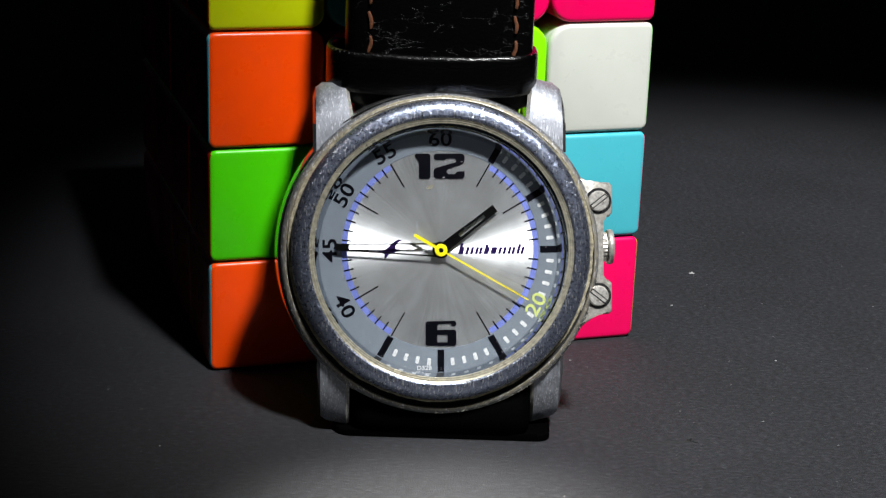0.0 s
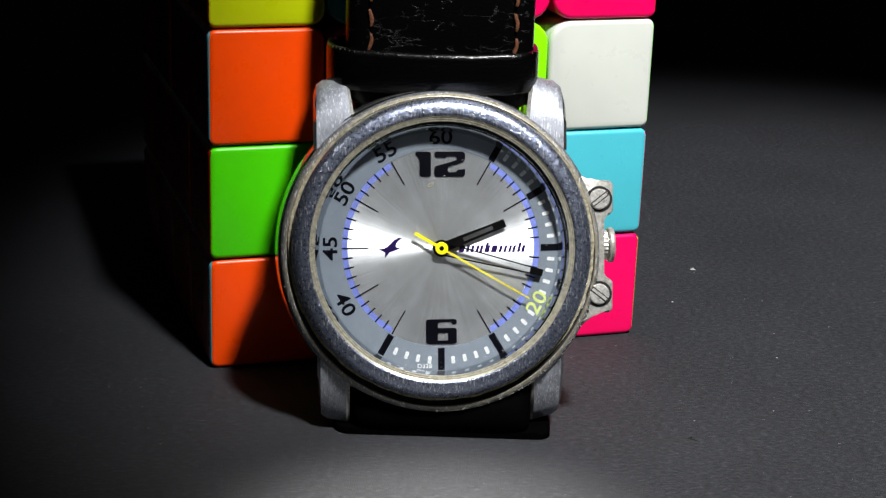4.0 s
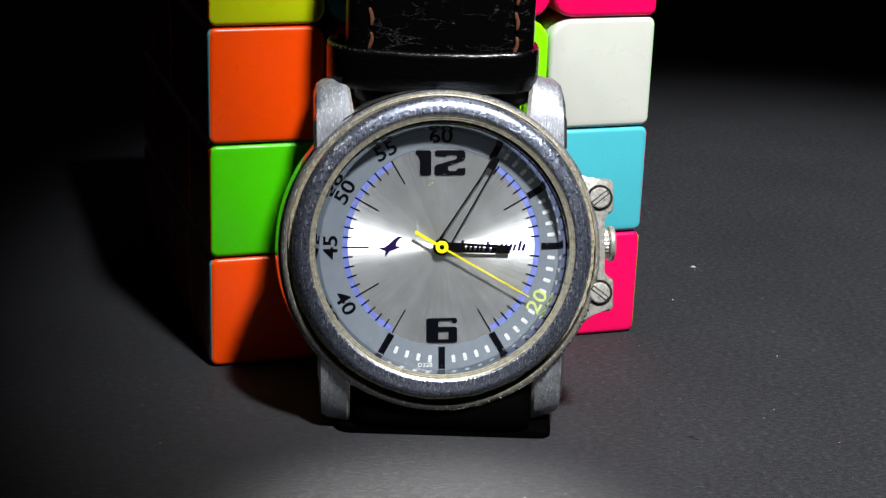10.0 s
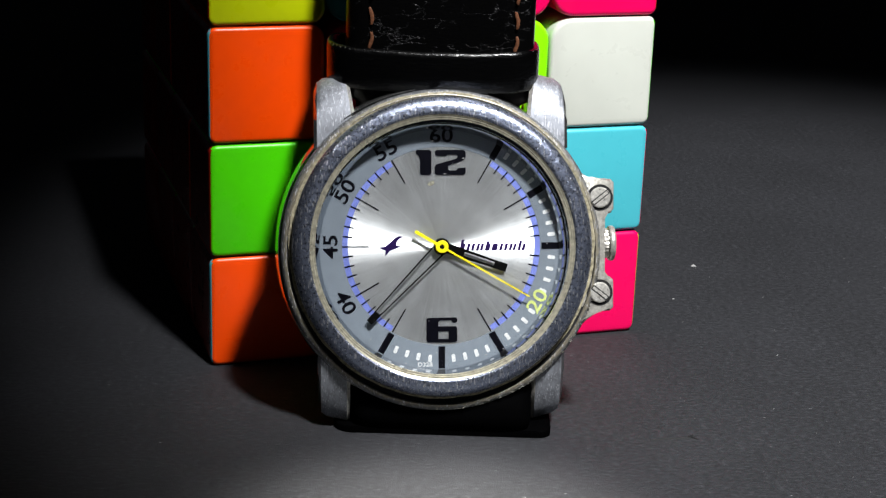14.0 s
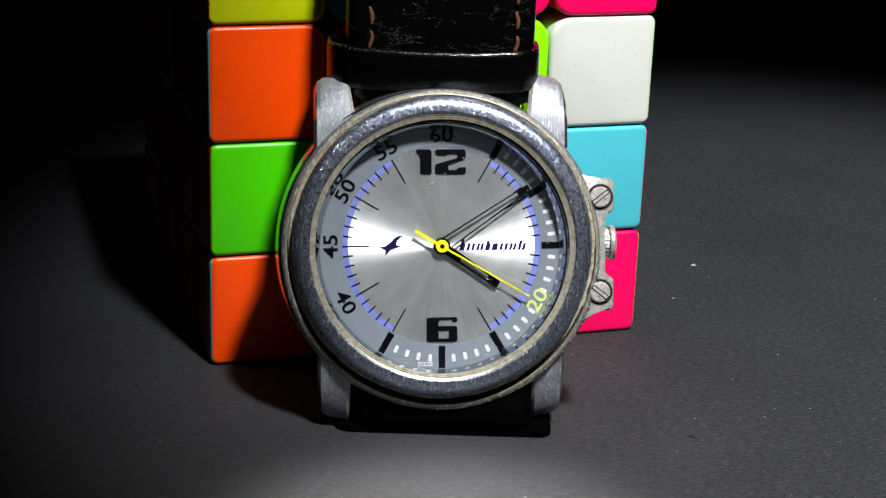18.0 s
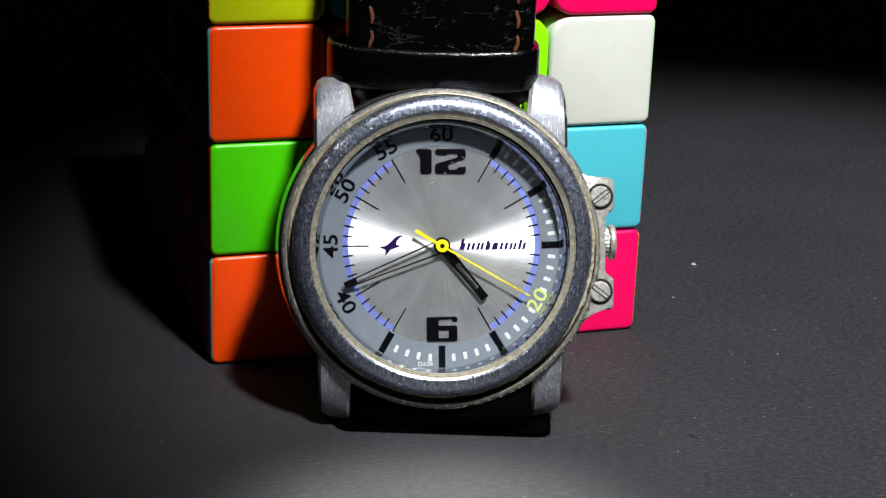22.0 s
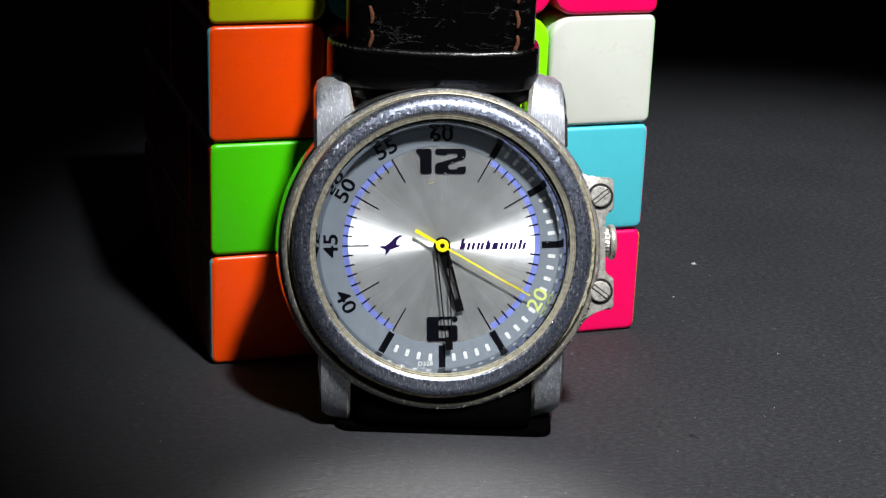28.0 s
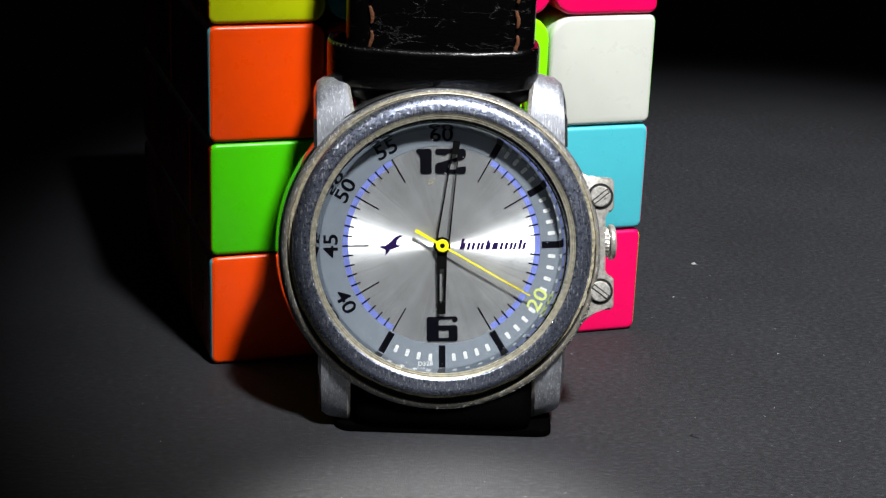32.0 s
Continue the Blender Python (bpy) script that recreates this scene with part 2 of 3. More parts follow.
def placed(name, me, parent, m=None, label=""):
    ob = new(name, me)
    ob.parent = parent
    if m is not None:
        ob.matrix_basis = m
    if label:
        tagged(ob, label)
    return ob


def lathe(profile, seg=128, closed=True):
    """A ring turned from (radius, z) pairs round z."""
    bm = bmesh.new()
    rings = []
    for r, z in profile:
        rings.append([bm.verts.new((r * math.cos(a), r * math.sin(a), z)) for a in [2 * math.pi * i / seg for i in range(seg)]])
    pairs = list(zip(rings, rings[1:])) + ([(rings[-1], rings[0])] if closed else [])
    for a, b in pairs:
        for i in range(seg):
            j = (i + 1) % seg
            bm.faces.new((a[i], a[j], b[j], b[i]))
    if not closed:
        bm.faces.new(rings[0])
        bm.faces.new(rings[-1])
    return bm


def prism(outline, z0, z1, bevel=0.0, segments=2):
    """An upright slab over an outline of (x, y) pairs."""
    bm = bmesh.new()
    low = [bm.verts.new((x, y, z0)) for x, y in outline]
    high = [bm.verts.new((x, y, z1)) for x, y in outline]
    n = len(outline)
    bm.faces.new(low)
    bm.faces.new(high)
    for i in range(n):
        j = (i + 1) % n
        bm.faces.new((low[i], low[j], high[j], high[i]))
    if bevel:
        edges = [e for e in bm.edges if all(v.co.z > z1 - 1e-6 for v in e.verts)]
        bmesh.ops.bevel(bm, geom=edges, offset=bevel, segments=segments, profile=0.5, affect="EDGES")
    return bm


def slab(x0, y0, z0, x1, y1, z1, bevel=0.0, segments=2):
    bm = bmesh.new()
    bmesh.ops.create_cube(bm, size=1.0)
    for v in bm.verts:
        v.co = Vector(((x0 + x1) / 2 + v.co.x * (x1 - x0), (y0 + y1) / 2 + v.co.y * (y1 - y0), (z0 + z1) / 2 + v.co.z * (z1 - z0)))
    if bevel:
        bmesh.ops.bevel(bm, geom=list(bm.edges), offset=bevel, segments=segments, profile=0.5, affect="EDGES")
    return bm


def joined(*parts):
    """One bmesh out of several."""
    whole = bmesh.new()
    for b in parts:
        me = bpy.data.meshes.new("tmp")
        b.to_mesh(me)
        b.free()
        whole.from_mesh(me)
        bpy.data.meshes.remove(me)
    return whole


def rounded(hw, hh, radii, seg=5, inset=0.0):
    """Outline of a rectangle round 0 with one radius a corner (right-top, left-top, left-bottom, right-bottom)."""
    pts = []
    hw, hh = hw - inset, hh - inset
    for k, (sx, sy) in enumerate(((1, 1), (-1, 1), (-1, -1), (1, -1))):
        r = max(0.12, radii[k] - inset)
        for i in range(seg + 1):
            a = math.pi / 2 * (k + i / seg)
            pts.append((sx * (hw - r) + r * math.cos(a), sy * (hh - r) + r * math.sin(a)))
    return pts


def shifted(bm, x, y):
    bm.transform(Matrix.Translation((x, y, 0)))
    return bm


def lettering(text, size, thick, spread=0.0, slant=0.0, wide=1.0):
    """The built-in font as a bmesh in millimetres, centred on 0."""
    cu = bpy.data.curves.new("text", "FONT")
    cu.body, cu.size, cu.extrude, cu.offset, cu.shear, cu.resolution_u = text, size, thick / 2, spread, slant, 3
    cu.align_x, cu.align_y = "CENTER", "CENTER"
    ob = bpy.data.objects.new("text", cu)
    scene.collection.objects.link(ob)
    deps = bpy.context.evaluated_depsgraph_get()
    me = bpy.data.meshes.new_from_object(ob.evaluated_get(deps))
    bm = bmesh.new()
    bm.from_mesh(me)
    xs = [v.co.x for v in bm.verts]
    ys = [v.co.y for v in bm.verts]
    mid = Vector(((min(xs) + max(xs)) / 2, (min(ys) + max(ys)) / 2, 0))
    for v in bm.verts:
        v.co -= mid
        v.co.x *= wide
    bpy.data.objects.remove(ob)
    bpy.data.curves.remove(cu)
    bpy.data.meshes.remove(me)
    return bm


# ---- the setting ----
def setting():
    bm = bmesh.new()
    n = 24
    rows = [[bm.verts.new((-700 + 1400 * i / n, -600 + 1400 * j / n, 0)) for i in range(n + 1)] for j in range(n + 1)]
    for j in range(n):
        for i in range(n):
            bm.faces.new((rows[j][i], rows[j][i + 1], rows[j + 1][i + 1], rows[j + 1][i]))
    tagged(part("ground", bm, M_CARD, None, smooth=False), "matt black card covering the table", "table surface", kind="structure")


setting()

# ---- the watch ----
# dial centre, leaning back 15 degrees, facing a little to the right and turned 1 degree on its axis
DIAL = pose(-0.5 * MM, 0.53 * MM, 23.17 * MM, 90 - 15, 0, 4) @ pose(0, 0, 0, 0, 0, 1.0)
FOOT = Vector((0, -22.6, -4.0))
WATCH = DIAL @ Matrix.Translation(FOOT * MM)
watch = new("wristwatch")
watch.matrix_world = WATCH
tagged(watch, "worn steel wristwatch with silver sunburst dial and black leather strap", "wristwatch")
OFF = Matrix.Translation(-FOOT * MM)


def on_dial(x=0, y=0, z=0, turn=0):
    """A pose in the watch's space: millimetres from the dial's centre, degrees clockwise."""
    return OFF @ pose(x * MM, y * MM, z * MM, 0, 0, -turn)


def polar(r, degrees, z, turn=0):
    a = radians(degrees)
    return pose(r * math.sin(a) * MM, r * math.cos(a) * MM, z * MM, 0, 0, -degrees + turn)


def grime_ring():
    """Dirt pressed into the gap round the bezel, uneven in height and width."""
    bm = lathe([(17.1, -0.8), (18.6, -0.8), (18.82, 1.02), (18.7, 1.08), (18.5, 1.04), (18.25, 0.96), (17.1, 0.6)], 260)
    for v in bm.verts:
        if v.co.z > 0.9:
            a = math.atan2(v.co.y, v.co.x)
            k = 1 + 0.0025 * math.sin(17 * a + 2 * math.sin(5 * a)) + 0.0015 * math.sin(41 * a + 1)
            v.co.x, v.co.y, v.co.z = v.co.x * k, v.co.y * k, v.co.z + 0.03 * math.sin(23 * a) * math.sin(9 * a + 1)
    return bm


def watch_case():
    body = part("case_body", lathe([(15.8, -1.5), (17.0, -1.5), (17.0, -0.9), (18.95, -0.9), (18.95, 1.0), (19.05, 1.12), (19.35, 0.98), (19.62, 0.70), (19.76, 0.3),
                            (19.8, -3.5), (19.6, -5.5), (18.0, -7.0), (15.5, -7.2)], 160), M_RING, watch, "steel case ring with brown grime", m=on_dial(0, -0.5))
    part("case_side", lathe([(19.70, 0.12), (19.80, 0.05), (20.05, -1.2), (20.2, -3.2), (20.0, -5.0), (19.62, -5.6), (19.62, -3.0)], 160), M_MIRROR, body, "polished steel side of the case", m=pose(-0.25 * MM, 0.15 * MM, 0))
    part("case_back", lathe([(0.01, -7.0), (15.6, -7.0), (15.6, -8.0), (14.8, -8.4), (0.01, -8.4)], 96, False), M_POLISH, watch, m=on_dial())
    # the bezel's shadow in the groove is put in as black
    part("groove", lathe([(16.9, -0.88), (18.94, -0.88), (18.94, 0.75), (18.6, 0.62), (17.0, -0.2), (16.9, -0.35)], 128), M_RECESS_SHADE, body, "groove under the bezel, coloured black for its shadow")
    part("grime_fill", grime_ring(), M_GRIME, body, "brown grime packed beside the bezel", m=pose(0.05 * MM, 0.6 * MM, 0))
    # bezel with its crest near the crystal, falling off ever more steeply towards its rim
    prof = [(16.18, 2.94), (16.24, 3.06), (16.34, 3.12), (16.48, 3.14)]
    for i in range(1, 15):
        u = i / 14
        prof.append((16.48 + 1.84 * u, 3.14 - 0.17 * u - 0.81 * u ** 4))
    part("bezel", lathe([(16.18, 0.2)] + prof + [(18.36, 1.7), (18.2, 1.2), (17.3, 0.1), (17.0, -0.15), (16.18, -0.15)], 320), M_BEZEL, watch, "scratched rounded steel bezel", m=on_dial())
    part("gasket", lathe([(15.5, 2.4), (16.22, 2.4), (16.22, 2.98), (16.04, 2.90), (16.01, 2.82), (15.80, 2.79), (15.76, 2.71), (15.55, 2.68), (15.5, 2.62)], 320), M_GASKET, watch, "yellowed seal round the crystal", m=on_dial())
    glass_ob = part("crystal", lathe([(0.01, 2.4), (15.48, 2.4), (15.48, 2.6), (0.01, 2.6)], 128, False), M_GLASS, watch, "clear flat mineral crystal", m=on_dial())
    glass_ob.visible_shadow = False
    rng = random.Random(3)
    bm = bmesh.new()
    for i in range(260):
        a, r, w = (rng.random() * 6.283 if i % 2 else rng.gauss(-0.9, 0.6)), 15 * rng.random() ** 0.5, 0.02 + 0.05 * rng.random() ** 3
        x, y, t, k = r * math.cos(a), r * math.sin(a), rng.random() * 6.283, rng.uniform(1, 3)
        low = [bm.verts.new((x + w * k * math.cos(t + q), y + w * math.sin(t + q), 2.602)) for q in (0, 1.6, 3.2, 4.7)]
        tip = bm.verts.new((x, y, 2.602 + w * 0.6))
        for q in range(4):
            bm.faces.new((low[q], low[(q + 1) % 4], tip))
    tagged(part("dust", bm, M_LINT, glass_ob, "fine pale dust on the crystal", smooth=False), kind="stuff")
    # dirt grains stuck on the lower half of the case ring
    bm = bmesh.new()
    for i in range(420):
        a = radians(rng.gauss(138, 28) if i % 3 else rng.uniform(95, 265))
        rr, w = rng.uniform(18.98, 19.68), 0.03 + 0.07 * rng.random() ** 2
        x, y, t, k = rr * math.sin(a), rr * math.cos(a), rng.random() * 6.283, rng.uniform(1, 2)
        low = [bm.verts.new((x + w * k * math.cos(t + q), y + w * math.sin(t + q), 0.90)) for q in (0, 1.6, 3.2, 4.7)]
        tip = bm.verts.new((x, y, 1.03 + w * 0.8))
        for q in range(4):
            bm.faces.new((low[q], low[(q + 1) % 4], tip))
    tagged(part("grit", bm, M_GRIT, body, "pale dirt grains on the case ring", smooth=False), kind="stuff")
    # lugs: a curved side outline, thinned towards the outer corner
    upper = [(12.0, 0.2), (15.5, 0.1), (18.2, -0.25), (20.4, -1.0), (21.8, -2.6), (22.2, -4.6), (21.9, -5.8), (20.5, -6.4), (16, -6.8), (12.0, -6.8)]
    lower = [(12.0, 0.1), (15.5, -0.1), (18.2, -0.7), (20.4, -1.7), (21.8, -3.0), (22.2, -4.8), (21.9, -5.9), (20.5, -6.5), (16, -6.8), (12.0, -6.8)]
    for sx in (-1, 1):
        for sy in (1, -1):
            side = upper if sy > 0 else lower
            bm = bmesh.new()
            rings = []
            tip = 0.9 if sy > 0 else 0.0
            for x, cut, drop in ((11.3, 0.0, 0.45), (11.72, -0.12, 0.0), (14.2, 0.55, 0.0), (14.9, 1.1, 0.0), (15.3, 2.2, 0.35)):
                ring = []
                for y, z in side:
                    # the inner edge widens towards the case
                    inner = 0.75 * max(0.0, min(1.0, (21.5 - y) / 4.5)) if sy > 0 and x < 12 else 0.0
                    ring.append(bm.verts.new((sx * (x - inner + (0.3 if sy > 0 and x > 13 else 0)), sy * (y - (cut + tip if y > 17 else 0)), z - drop)))
                rings.append(ring)
            for a, b in zip(rings, rings[1:]):
                for i in range(len(side)):
                    j = (i + 1) % len(side)
                    f = bm.faces.new((a[i], a[j], b[j], b[i]))
                    f.material_index = 1 if b is rings[-1] else 2 if a is rings[0] else 0
            bm.faces.new(rings[0]).material_index = 2
            bm.faces.new(rings[-1]).material_index = 1
            part("lug", bm, [M_CASE, M_MIRROR, M_SCREW], watch, "brushed steel lug with polished edges" if sy > 0 else "scuffed steel lug", m=on_dial())
    # crown guard with two ears
    guard = [(17.2, 9.0), (18.4, 8.2), (20.9, 8.2), (21.3, 7.8), (21.3, 4.5), (20.9, 4.0), (20.2, 3.9), (19.9, 3.5), (19.9, -3.3), (20.2, -3.8), (20.9, -3.9), (21.3, -4.3),
             (21.3, -7.7), (20.9, -8.1), (18.8, -8.2), (17.2, -10.0)]
    part("crown_guard", prism(guard, -4.2, 0.72, 0.3, 3), M_GUARD, watch, "grimy steel crown guard with two ears", m=on_dial())
    for y, turn in ((5.95, 38), (-5.8, -38)):
        head = part("screw", lathe([(0.01, -0.1), (1.28, -0.1), (1.28, 0.22), (1.15, 0.36), (0.01, 0.42)], 32, False), M_SCREW, watch, "slotted steel screw", m=on_dial(19.55, y, 0.75, 90 - turn))
        # slot sides and rim: shade of the recesses drawn as black shapes
        part("slot", slab(-0.3, -1.2, 0.3, 0.3, 1.2, 0.43), M_RECESS_SHADE, head)
        part("slot_floor", slab(-0.17, -1.1, 0.32, 0.17, 1.1, 0.45), M_SCREW, head)
        part("rim", lathe([(1.29, -0.05), (1.62, -0.05), (1.62, 0.03), (1.29, 0.03)], 32), M_RECESS_SHADE, head)
    # crown
    prof = [(0.01, 0), (1.8, 0), (1.86, 0.08), (1.86, 1.1), (1.7, 1.16), (1.7, 1.24), (2.1, 1.28), (2.2, 1.4), (2.2, 1.8), (2.05, 1.98), (0.01, 2.05)]
    bm = lathe(prof, 48, False)
    for v in bm.verts:
        r = math.hypot(v.co.x, v.co.y)
        if 1.84 < r < 1.9:
            k = 1 - 0.06 * (round(math.atan2(v.co.y, v.co.x) / (2 * math.pi) * 48) % 2)
            v.co.x, v.co.y = v.co.x * k, v.co.y * k
    part("crown", bm, M_GUARD, watch, "ridged steel crown with a flat cap", m=OFF @ pose(19.7 * MM, 0.15 * MM, -1.6 * MM, 0, 90, 0))


watch_case()


def watch_dial():
    dial = part("dial", lathe([(0.01, -0.3), (12.25, -0.3), (12.25, 0.0), (0.01, 0.0)], 160, False), M_DIAL, watch, "silver sunburst dial", m=on_dial())
    part("chapter_ring", lathe([(12.2, -0.3), (15.5, -0.3), (15.5, 0.14), (12.3, 0.06), (12.2, 0.04)], 160), M_CHAPTER, dial, "grey chapter ring")
    part("flange", lathe([(14.75, 0.15), (15.95, 0.15), (15.95, 2.39), (15.66, 2.39), (15.64, 1.36), (15.62, 1.32), (15.60, 1.31), (15.45, 1.225), (15.44, 1.215), (15.43, 1.20), (14.80, 0.215), (14.79, 0.20)], 240), M_FLANGE, dial, "polished sloping flange that mirrors the numerals", m=pose(-0.2 * MM, -0.45 * MM, 0))
    # lilac arcs on both sides
    for side in (1, -1):
        bm = bmesh.new()
        n = 60
        ring = []
        for i in range(n + 1):
            a = radians(31 + 118 * i / n) * side
            ring.append([bm.verts.new((r * math.sin(a), r * math.cos(a), 0.004)) for r in (11.5, 12.22)])
        for a, b in zip(ring, ring[1:]):
            bm.faces.new((a[0], a[1], b[1], b[0]))
        part("lilac_arc", bm, M_LILAC, dial)

    def bars(name, outline, z, mat, places, bevel=0.0):
        bm = prism(outline, 0, 0.035)
        first = None
        for r, deg in places:
            if first is None:
                first = part(name, bm, mat, dial, m=polar(r, deg, z), smooth=False)
            else:
                placed(name, first.data, dial, polar(r, deg, z))

    def rect(w, h):
        return [(-w / 2, -h / 2), (w / 2, -h / 2), (w / 2, h / 2), (-w / 2, h / 2)]

    minutes = [m for m in range(60) if m % 5 and (5 < m < 25 or 35 < m < 55)]
    bars("minute_tick", rect(0.17, 1.25), 0.006, M_INK, [(11.6, 6 * m) for m in minutes])
    bars("hour_line", rect(0.17, 3.35), 0.008, M_INK, [(10.6, 30 * h) for h in (1, 2, 4, 5, 7, 8, 9, 10, 11)])
    bars("hour_marker", rect(0.82, 2.75), 0.10, M_INK, [(13.75, 30 * h) for h in (1, 2, 3, 5, 6, 7)])
    bars("white_tick", rounded(0.225, 0.46, [0.12] * 4, 2), 0.10, M_WHITE, [(13.65 + 0.28 * max(0.0, -math.cos(radians(6 * m))), 6 * m) for m in range(6, 35) if m % 5])
    for text, deg, flip, mat in (("40", 240, 180, M_INK), ("45", 270, 0, M_INK), ("50", 300, 0, M_INK), ("55", 330, 0, M_INK), ("60", 0, 0, M_INK), ("20", 120, 180, M_LIME)):
        part("numeral", lettering(text, 2.45, 0.03, 0.03 if text == "20" else 0.04, 0, 1.22), mat, dial, m=polar(13.65, deg, 0.125, flip), smooth=False)
    part("code_print", lettering("D328", 0.72, 0.02, 0.012, 0, 1.15), M_WHITE, dial, m=pose(-2.05 * MM, -14.6 * MM, 0.15 * MM), smooth=False)

    # the large numerals, drawn in thick strokes with rounded corners
    def drawn(points, ox, oy, lift):
        """A slab over an outline given on a drawing of 43 units a millimetre."""
        return prism([((x + ox) / 43.2, (oy - y) / 43.2) for x, y in points], 0, 0.10 + lift)

    one = drawn([(48, 108), (56, 103), (120, 103), (130, 112), (130, 228), (122, 236), (78, 236), (70, 228), (70, 152), (62, 134), (48, 120)], -183, 615, 0)
    part("large_numeral", one, M_INK, dial, "black 1 of the twelve", smooth=False, m=pose(0, 0, 0.01 * MM))
    two = drawn([(150, 110), (158, 103), (300, 103), (312, 113), (312, 145), (303, 157), (222, 186), (218, 200), (224, 212), (262, 212), (270, 200), (312, 196),
                 (312, 226), (302, 236), (158, 236), (148, 226), (148, 190), (156, 180), (262, 150), (270, 140), (262, 128), (215, 128), (207, 137), (158, 135), (150, 128)], -183, 615, 0)
    part("large_numeral", two, M_INK, dial, "black 2 of the twelve", smooth=False, m=pose(0, 0, 0.01 * MM))
    six = joined(drawn([(72, 58), (82, 52), (228, 50), (236, 60), (236, 72), (226, 80), (212, 78), (204, 66), (145, 66), (135, 74), (135, 183), (80, 183), (72, 175)], -153, -330, 0),
                 drawn([(130, 98), (228, 98), (236, 106), (236, 124), (130, 124)], -153, -330, 0.003),
                 drawn([(190, 120), (236, 120), (236, 175), (226, 183), (130, 183), (130, 165), (190, 165)], -153, -330, 0.006))
    part("large_numeral", six, M_INK, dial, "black 6", smooth=False, m=pose(0, 0, 0.01 * MM))
    # maker's mark: plain slanted bars in violet, and a dart
    x = 2.15
    for w, h in ((0.75, 1.35), (1.05, 0.85), (0.95, 0.85), (0.7, 1.15), (0.8, 0.85), (1.05, 0.85), (0.95, 0.85), (1.0, 1.2)):
        k = 0.27
        pieces = []
        for x0, x1, y0, y1 in ((0, 0.35, 0, h), (w - 0.47, w - 0.12, 0, min(h, 0.85))):
            pieces.append(prism([(x + x0 + k * y0, y0), (x + x1 + k * y0, y0), (x + x1 + k * y1, y1), (x + x0 + k * y1, y1)], 0, 0.03 + 0.002 * len(pieces)))
        part("mark_bar", joined(*pieces), M_LOGO, dial, m=pose(0, -0.55 * MM, 0.008 * MM), smooth=False)
        x += w + 0.14
    dart = [(-7.75, -0.1), (-7.0, -0.02), (-6.35, 0.45), (-5.75, 1.05), (-5.2, 1.3), (-4.75, 1.2), (-5.15, 1.02), (-5.5, 0.6), (-5.55, 0.15), (-4.9, 0.02), (-5.6, -0.25), (-6.35, -0.5), (-6.95, -1.25), (-6.9, -0.5)]
    part("mark_dart", prism(dart, 0, 0.03), M_LOGO, dial, m=pose(0, 0, 0.008 * MM), smooth=False)
    # a pale blemish below the twelve
    part("blemish", prism([(-1.75, 7.55), (-1.3, 7.4), (-0.85, 7.75), (-0.9, 8.05), (-1.35, 7.95), (-1.6, 7.8)], 0, 0.02), M_GASKET, dial, "pale spot", m=pose(0, 0, 0.005 * MM))


watch_dial()


def watch_pointers():
    """Hour, minute and second hand, pointing to twelve in their own space."""
    hour = part("hour_hand", joined(
        prism([(-0.60, 2.7), (-0.25, 2.7), (-0.22, 7.0), (-0.50, 7.0)], 0, 0.16), prism([(0.60, 2.7), (0.25, 2.7), (0.22, 7.0), (0.50, 7.0)], 0, 0.16),
        prism([(-0.62, 0.2), (0.62, 0.2), (0.60, 2.9), (-0.60, 2.9)], 0.002, 0.158), prism([(-0.52, 6.85), (0.52, 6.85), (0.5, 8.45), (-0.5, 8.45)], 0.003, 0.163),
        lathe([(0.01, 0), (1.05, 0), (1.05, 0.16), (0.01, 0.161)], 40, False)), M_HAND, watch, "black open-centred hour hand", smooth=False)
    minute = part("minute_hand", joined(
        prism([(-0.88, 0.0), (-0.68, 0.0), (-0.30, 11.6), (-0.44, 11.6)], 0, 0.14), prism([(0.88, 0.0), (0.68, 0.0), (0.30, 11.6), (0.44, 11.6)], 0, 0.14),
        prism([(-0.45, 11.3), (0.45, 11.3), (0.42, 12.9), (-0.42, 12.9)], 0.002, 0.145), lathe([(0.01, 0), (0.98, 0), (0.98, 0.15), (0.01, 0.151)], 40, False)),
        M_HAND, watch, "black open-frame minute hand", smooth=False)
    second = part("second_hand", joined(
        prism([(-0.115, 0.3), (0.115, 0.3), (0.06, 12.5), (-0.06, 12.5)], 0, 0.1), prism([(-0.2, -3.8), (0.2, -3.8), (0.17, -0.3), (-0.17, -0.3)], 0.001, 0.101),
        lathe([(0.3, 0), (0.78, 0), (0.78, 0.14), (0.7, 0.2), (0.3, 0.2)], 40)), M_YELLOW, watch, "thin yellow second hand", smooth=False)
    part("pin", lathe([(0.01, -0.1), (0.3, -0.1), (0.3, 0.15), (0.01, 0.16)], 24, False), M_HAND, second)
    part("pinion", lathe([(0.01, -0.1), (0.95, -0.1), (0.95, 0.37), (0.01, 0.37)], 32, False), M_HAND, watch, m=on_dial())
    return hour, minute, second


HOUR, MINUTE, SECOND = watch_pointers()


